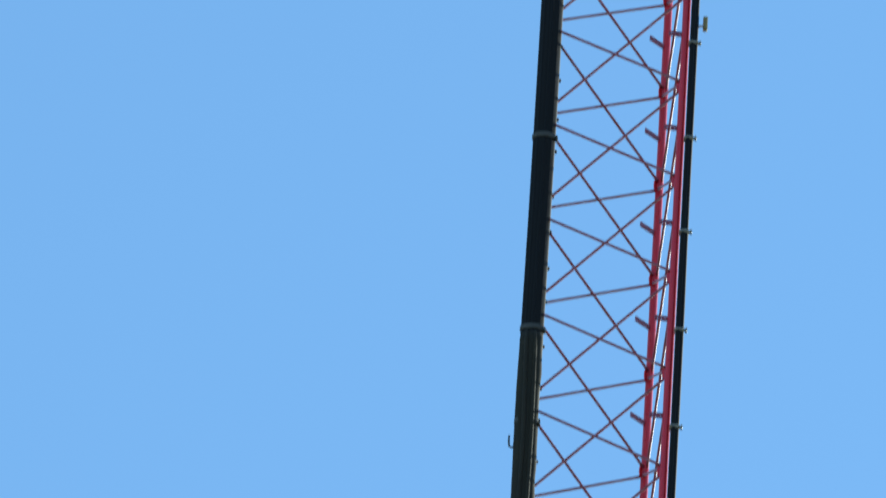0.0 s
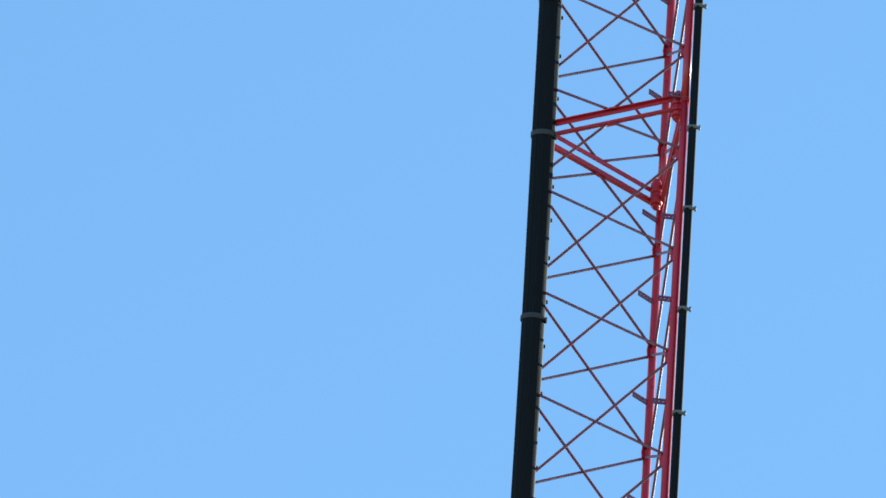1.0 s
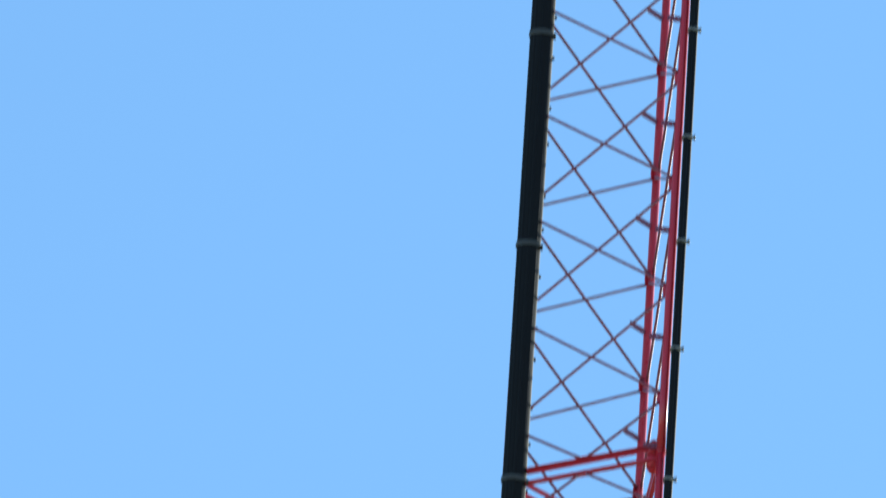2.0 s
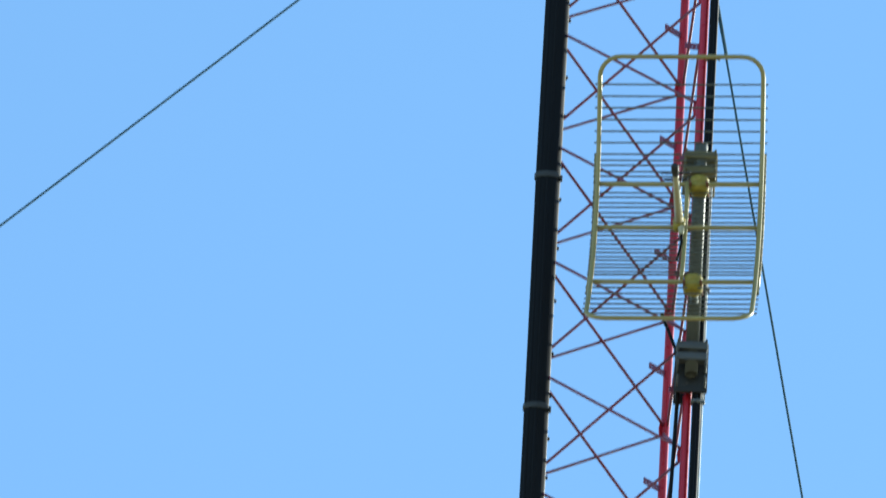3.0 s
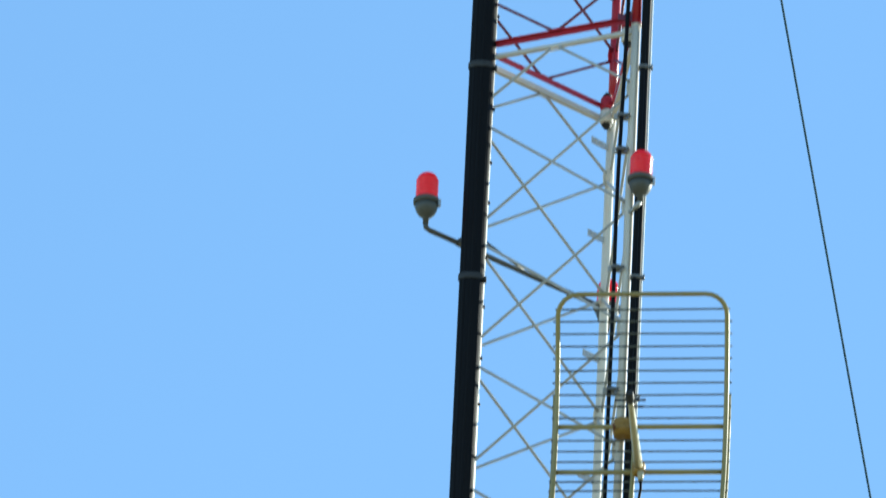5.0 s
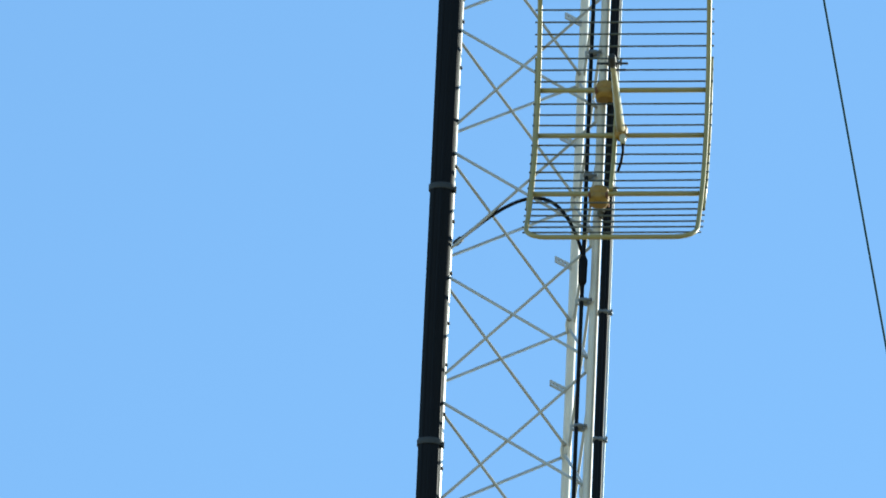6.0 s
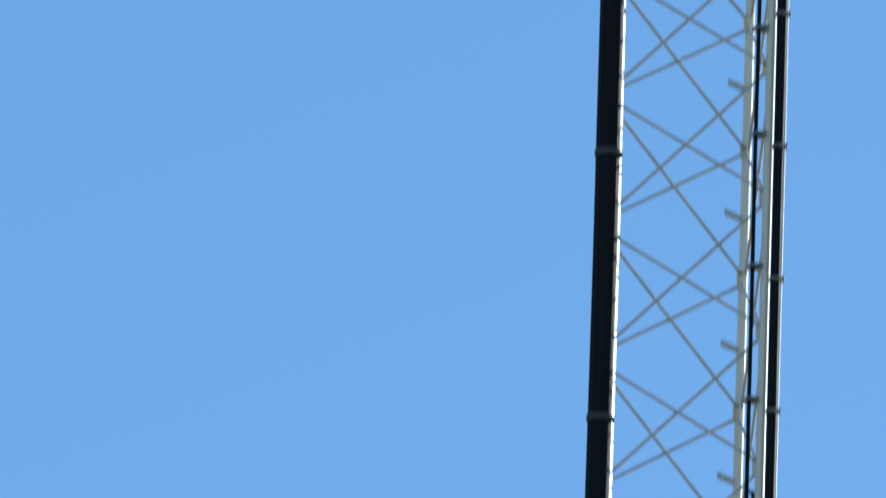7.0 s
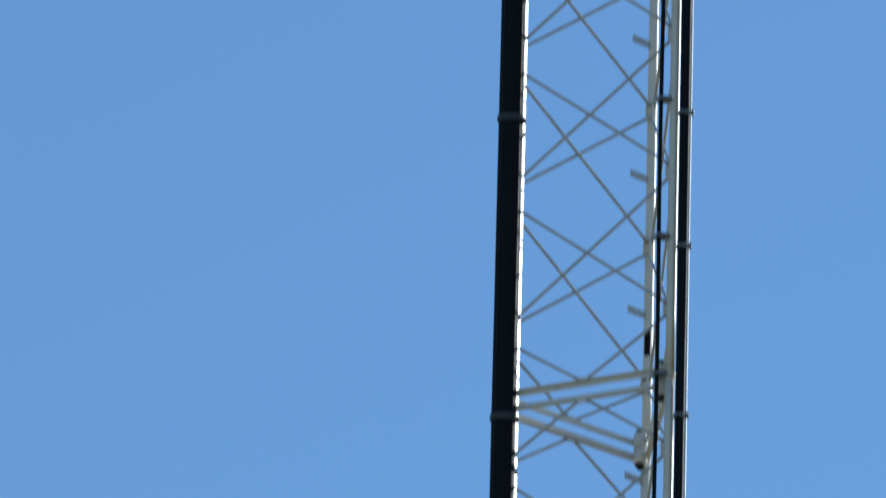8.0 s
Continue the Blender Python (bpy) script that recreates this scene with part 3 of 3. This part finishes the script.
# ---- grid antennas ----
def grid_antenna(name_label, at, yaw, lean, focal, ends, tubes, first, pitch, skipped, halved, hub_x, hub_paint, link_x, feed_x, boom, back_to):
    """A yellow grid reflector: bowed rim, level rods, cross tubes, stiffeners, feed and leg clamps. Faces -y before it is turned.
    Heights run along the bowed face from its deepest line; focal shapes the bow."""
    ant = thing("grid_antenna", name_label, "antenna", group="grid antennas")
    ant.matrix_world = pose(*at, 0, lean, yaw)
    wide, top, low = 0.441, ends[0], ends[1]

    def on(x, s, back=0.0):
        z = s
        for _ in range(12):
            u = z / (2 * focal)
            z -= (focal * (u * math.sqrt(1 + u * u) + math.asinh(u)) - s) / math.sqrt(1 + u * u)
        u = z / (2 * focal)
        return Vector((x, -z * z / (4 * focal), z)) + Vector((0, 1, u)).normalized() * back

    c = 0.11
    outline = []
    for cx, cs, a0 in ((wide - c, top - c, 0), (c - wide, top - c, 90), (c - wide, low + c, 180), (wide - c, low + c, 270)):
        for i in range(7):
            a = radians(a0 + 15 * i)
            outline.append((cx + c * math.cos(a), cs + c * math.sin(a)))
        if a0 in (90, 270):
            s_a, s_b = (top - c, low + c) if a0 == 90 else (low + c, top - c)
            for i in range(1, 18):
                outline.append((-wide if a0 == 90 else wide, s_a + (s_b - s_a) * i / 18))
    part("rim", Shape().tube([on(x, s) for x, s in outline], 0.0128, 10, closed=True), YELLOW, ant)
    for s in tubes:
        part("cross_tube", Shape().tube([on(-wide, s, 0.012), on(wide, s, 0.012)], 0.0135, 10), YELLOW, ant)

    def rod_at(s, radius):
        reach = wide + 0.026
        if s > top - c or s < low + c:
            t = c - min(top - s, s - low)
            reach = wide - c + math.sqrt(max(c * c - t * t, 0)) + 0.02
        bend = random.uniform(-0.003, 0.003)
        part("rod", Shape().tube([on(-reach, s, 0.017), on(0, s + bend, 0.018), on(reach, s, 0.017)], radius, 6), GRID_ROD, ant)

    for i in range(1, 29):
        if i not in skipped:
            rod_at(first - i * pitch, 0.0050)
        if halved and halved[0] <= i < halved[1]:
            rod_at(first - (i + 0.55) * pitch, 0.0046)
    for sx in (-1, 1):
        side = sx * wide
        heights = [first - i * pitch for i in (8, 11, 15, 20, 24)]
        stiff = [on(side + sx * 0.012, h, b) for h, b in zip(heights, (0.02, 0.035, 0.045, 0.035, 0.02))]
        part("stiffener", Shape().tube(stiff, 0.0115, 8), YELLOW, ant)
    part("link_bar", Shape().tube([on(link_x, tubes[0] - (tubes[0] - tubes[2]) * i / 8, -0.012) for i in range(9)], 0.012, 8), YELLOW, ant)
    for s in (tubes[0], tubes[2]):
        h = on(hub_x, s, 0.03)
        hub = Shape().lathe(h, [(0.034, -0.050), (0.048, -0.046), (0.050, -0.036), (0.054, -0.034), (0.054, -0.004), (0.049, 0.0), (0.054, 0.004), (0.054, 0.034), (0.050, 0.042), (0.036, 0.047)], 10)
        hb = part("clamp_hub", hub, hub_paint, ant)
        part("standoff", Shape().tube([h, Vector((hub_x, back_to, h.z))], 0.022, 10), PIPE, hb)
        for sx in (-0.045, 0.045):
            part("clamp_bolt", Shape().tube([h + Vector((sx, -0.075, -0.022)), h + Vector((sx, 0.06, -0.022))], 0.008, 6), RUST, hb, "rusty bolt")
    root = on(feed_x, tubes[1])

    def ahead(d, x=0.0, z=0.0):
        return root + Vector((x, -d, 0.05 * d + z))

    feed = part("feed_boom", Shape().tube([ahead(0), ahead(0.42 * boom), ahead(0.85 * boom), ahead(boom)], [0.024, 0.021, 0.016, 0.014], 10), CREAM, ant, "pale worn feed tube")
    part("feed_socket", Shape().lathe(ahead(0.02), [(0.020, -0.045), (0.034, -0.035), (0.036, 0.02), (0.026, 0.04)], 12), hub_paint, feed)
    for d, w in ((boom - 0.03, 0.080), (boom - 0.09, 0.066)):
        part("dipole", Shape().tube([ahead(d, -w), ahead(d, w)], 0.0065, 6), DARK_STEEL, feed)
    part("feed_cap", Shape().tube([ahead(boom - 0.05), ahead(boom - 0.03), ahead(boom + 0.03), ahead(boom + 0.04)], [0.017, 0.021, 0.021, 0.013], 10), DARK_STEEL, feed)
    part("feed_connector", Shape().tube([ahead(0.03, 0.010, -0.03), ahead(0.05, 0.014, -0.06), ahead(0.06, 0.016, -0.10)], [0.020, 0.017, 0.012], 8), CREAM, feed)
    tail = [ahead(0.06, 0.016, -0.09), ahead(0.05, 0.018, -0.14), ahead(0.03, 0.008, -0.19), ahead(0.0, -0.010, -0.23)]
    part("pigtail", Shape().tube(tail, 0.0075, 8), SHEATH, feed, "short black feed cable")
    return ant


grid_antenna("yellow grid antenna with feed, bolted to a white mast leg", (0.428, -0.535, TOP - 14.675), -5.5, 0.2, 0.644, (0.83, -1.08),
             (0.124, -0.150, -0.586), 0.8168, 0.0641, (11, 15, 22), (), -0.093, GOLD, -0.03, 0.0, 0.68, 0.10)
grid_antenna("yellow grid antenna on a grey pipe before the red lattice", (0.227, -0.625, TOP - 9.411), -4.5, 0.0, 0.633, (0.85, -1.09),
             (0.140, -0.140, -0.590), 0.8302, 0.0640, (1, 11, 15, 22), (8, 21), 0.106, MUSTARD, 0.045, 0.012, 0.50, 0.06)

mount = thing("pipe_mount", "grey pipe clamped to a red mast leg with dark plates", "mount")
QX, QY = 0.337, -0.545
part("pipe", Shape().lathe((QX, QY, TOP - 9.70), [(0.030, -0.450), (0.030, -0.742), (0.035, -0.745), (0.035, 0.735), (0.034, 0.745)], 18), PIPE, mount, "grey pipe")
for zc, high, wide_p, mat, bands in ((TOP - 10.378, 0.29, 0.178, DARK_STEEL, (0.33, 0.09)), (TOP - 9.09, 0.15, 0.185, OLIVE, (-0.36, 0.30))):
    pl = part("clamp_plate", Shape().box((QX, -0.492, zc), (wide_p, 0.016, high)), mat, mount)
    part("clamp_plate", Shape().box((QX - 0.01, -0.372, zc), (wide_p * 0.9, 0.014, high)), mat, mount)
    for sz in bands:
        part("band", Shape().box((QX, -0.565, zc + sz * high), (wide_p * 0.98, 0.055, 0.046), bevel=0.010), BAND if mat is DARK_STEEL else mat, pl)
    for sx in (-0.42, 0.42):
        for sz in (-0.4, -0.08, 0.24, 0.4):
            part("bolt", Shape().tube([(QX + sx * wide_p, -0.61, zc + sz * high), (QX + sx * wide_p, -0.35, zc + sz * high)], 0.0065, 6), BAND if mat is DARK_STEEL else mat, pl)


# ---- warning lights ----
def warning_light(at, label):
    """Ribbed red lens on a flared housing; at is the lens's foot."""
    lamp = thing("warning_light", label, "warning light", at, "red warning lights")
    prof = [(0.056, 0.0)]
    for k in range(5):
        prof += [(0.0595, 0.006 + k * 0.026), (0.0605, 0.013 + k * 0.026), (0.0525, 0.026 + k * 0.026)]
    prof += [(0.052, 0.138), (0.040, 0.152), (0.015, 0.158)]
    part("lens", Shape().lathe((0, 0, 0), prof, 20), LENS, lamp, "ribbed red lens")
    part("collar", Shape().lathe((0, 0, 0), [(0.062, -0.030), (0.070, -0.026), (0.071, -0.004), (0.060, 0.002)], 20), PIPE, lamp)
    part("housing", Shape().lathe((0, 0, 0), [(0.015, -0.150), (0.016, -0.112), (0.026, -0.106), (0.044, -0.088), (0.057, -0.062), (0.062, -0.034)], 18), PIPE, lamp)
    part("catch", Shape().box((0.068, -0.02, -0.028), (0.016, 0.02, 0.045)), STEEL, lamp)
    return lamp


ARM_Z = TOP - 13.165
away = Vector((-0.605, 0.797, 0))
line = (MID - LEFT).normalized()
start, finish = LEFT + away * 0.06 - line * 0.235, MID + away * 0.06 + line * 0.02 + UP * 0.016
arm = thing("outrigger", "grey pipe outrigger across the lattice carrying two warning lights", "outrigger")
part("pipe", Shape().tube([start + UP * (ARM_Z + 0.03), start + UP * (ARM_Z + 0.006) + line * 0.004, start + UP * ARM_Z + line * 0.03,
                           finish + UP * ARM_Z - line * 0.03, finish + UP * (ARM_Z - 0.02) - line * 0.005, finish + UP * (ARM_Z - 0.06) + line * 0.03], 0.0145, 10), PIPE, arm)
part("wire", Shape().tube([LEFT + away * 0.02 + line * 0.05 + UP * (ARM_Z + 0.08), LEFT + away * 0.05 + line * 0.3 + UP * (ARM_Z + 0.045),
                           LEFT + away * 0.06 + line * 0.46 + UP * (ARM_Z + 0.016)], 0.006, 6), PIPE, arm)
for g in (LEFT, MID):
    part("bracket", Shape().box(g + away * 0.040 + UP * ARM_Z, (0.05, 0.05, 0.04), line), PIPE, arm)
warning_light(start + UP * (ARM_Z + 0.175), "red warning light on the end of a grey pipe")
warning_light(finish + line * 0.05 + UP * (ARM_Z + 0.02), "red warning light beside the far mast leg")
warning_light(Vector((NEAR.x + 0.055, NEAR.y - 0.10, TOP - 13.02)), "red warning light on a short bracket at a white leg")
stub = thing("light_bracket", "short grey bracket holding a warning light to the leg", "bracket")
part("pipe", Shape().tube([NEAR + UP * (TOP - 13.185), (NEAR.x + 0.04, NEAR.y - 0.09, TOP - 13.185), (NEAR.x + 0.055, NEAR.y - 0.10, TOP - 13.165)], 0.014, 8), STEEL, stub)

box = thing("junction_box", "small olive fitting beside the black cables", "junction box", (NEAR.x + 0.115, NEAR.y, TOP + 4.62))
part("case", Shape().box((0, 0, 0), (0.028, 0.04, 0.10), bevel=0.006), OLIVE, box)
part("stem", Shape().tube([(-0.05, 0, -0.02), (0, 0, -0.02)], 0.007, 6), STEEL, box)
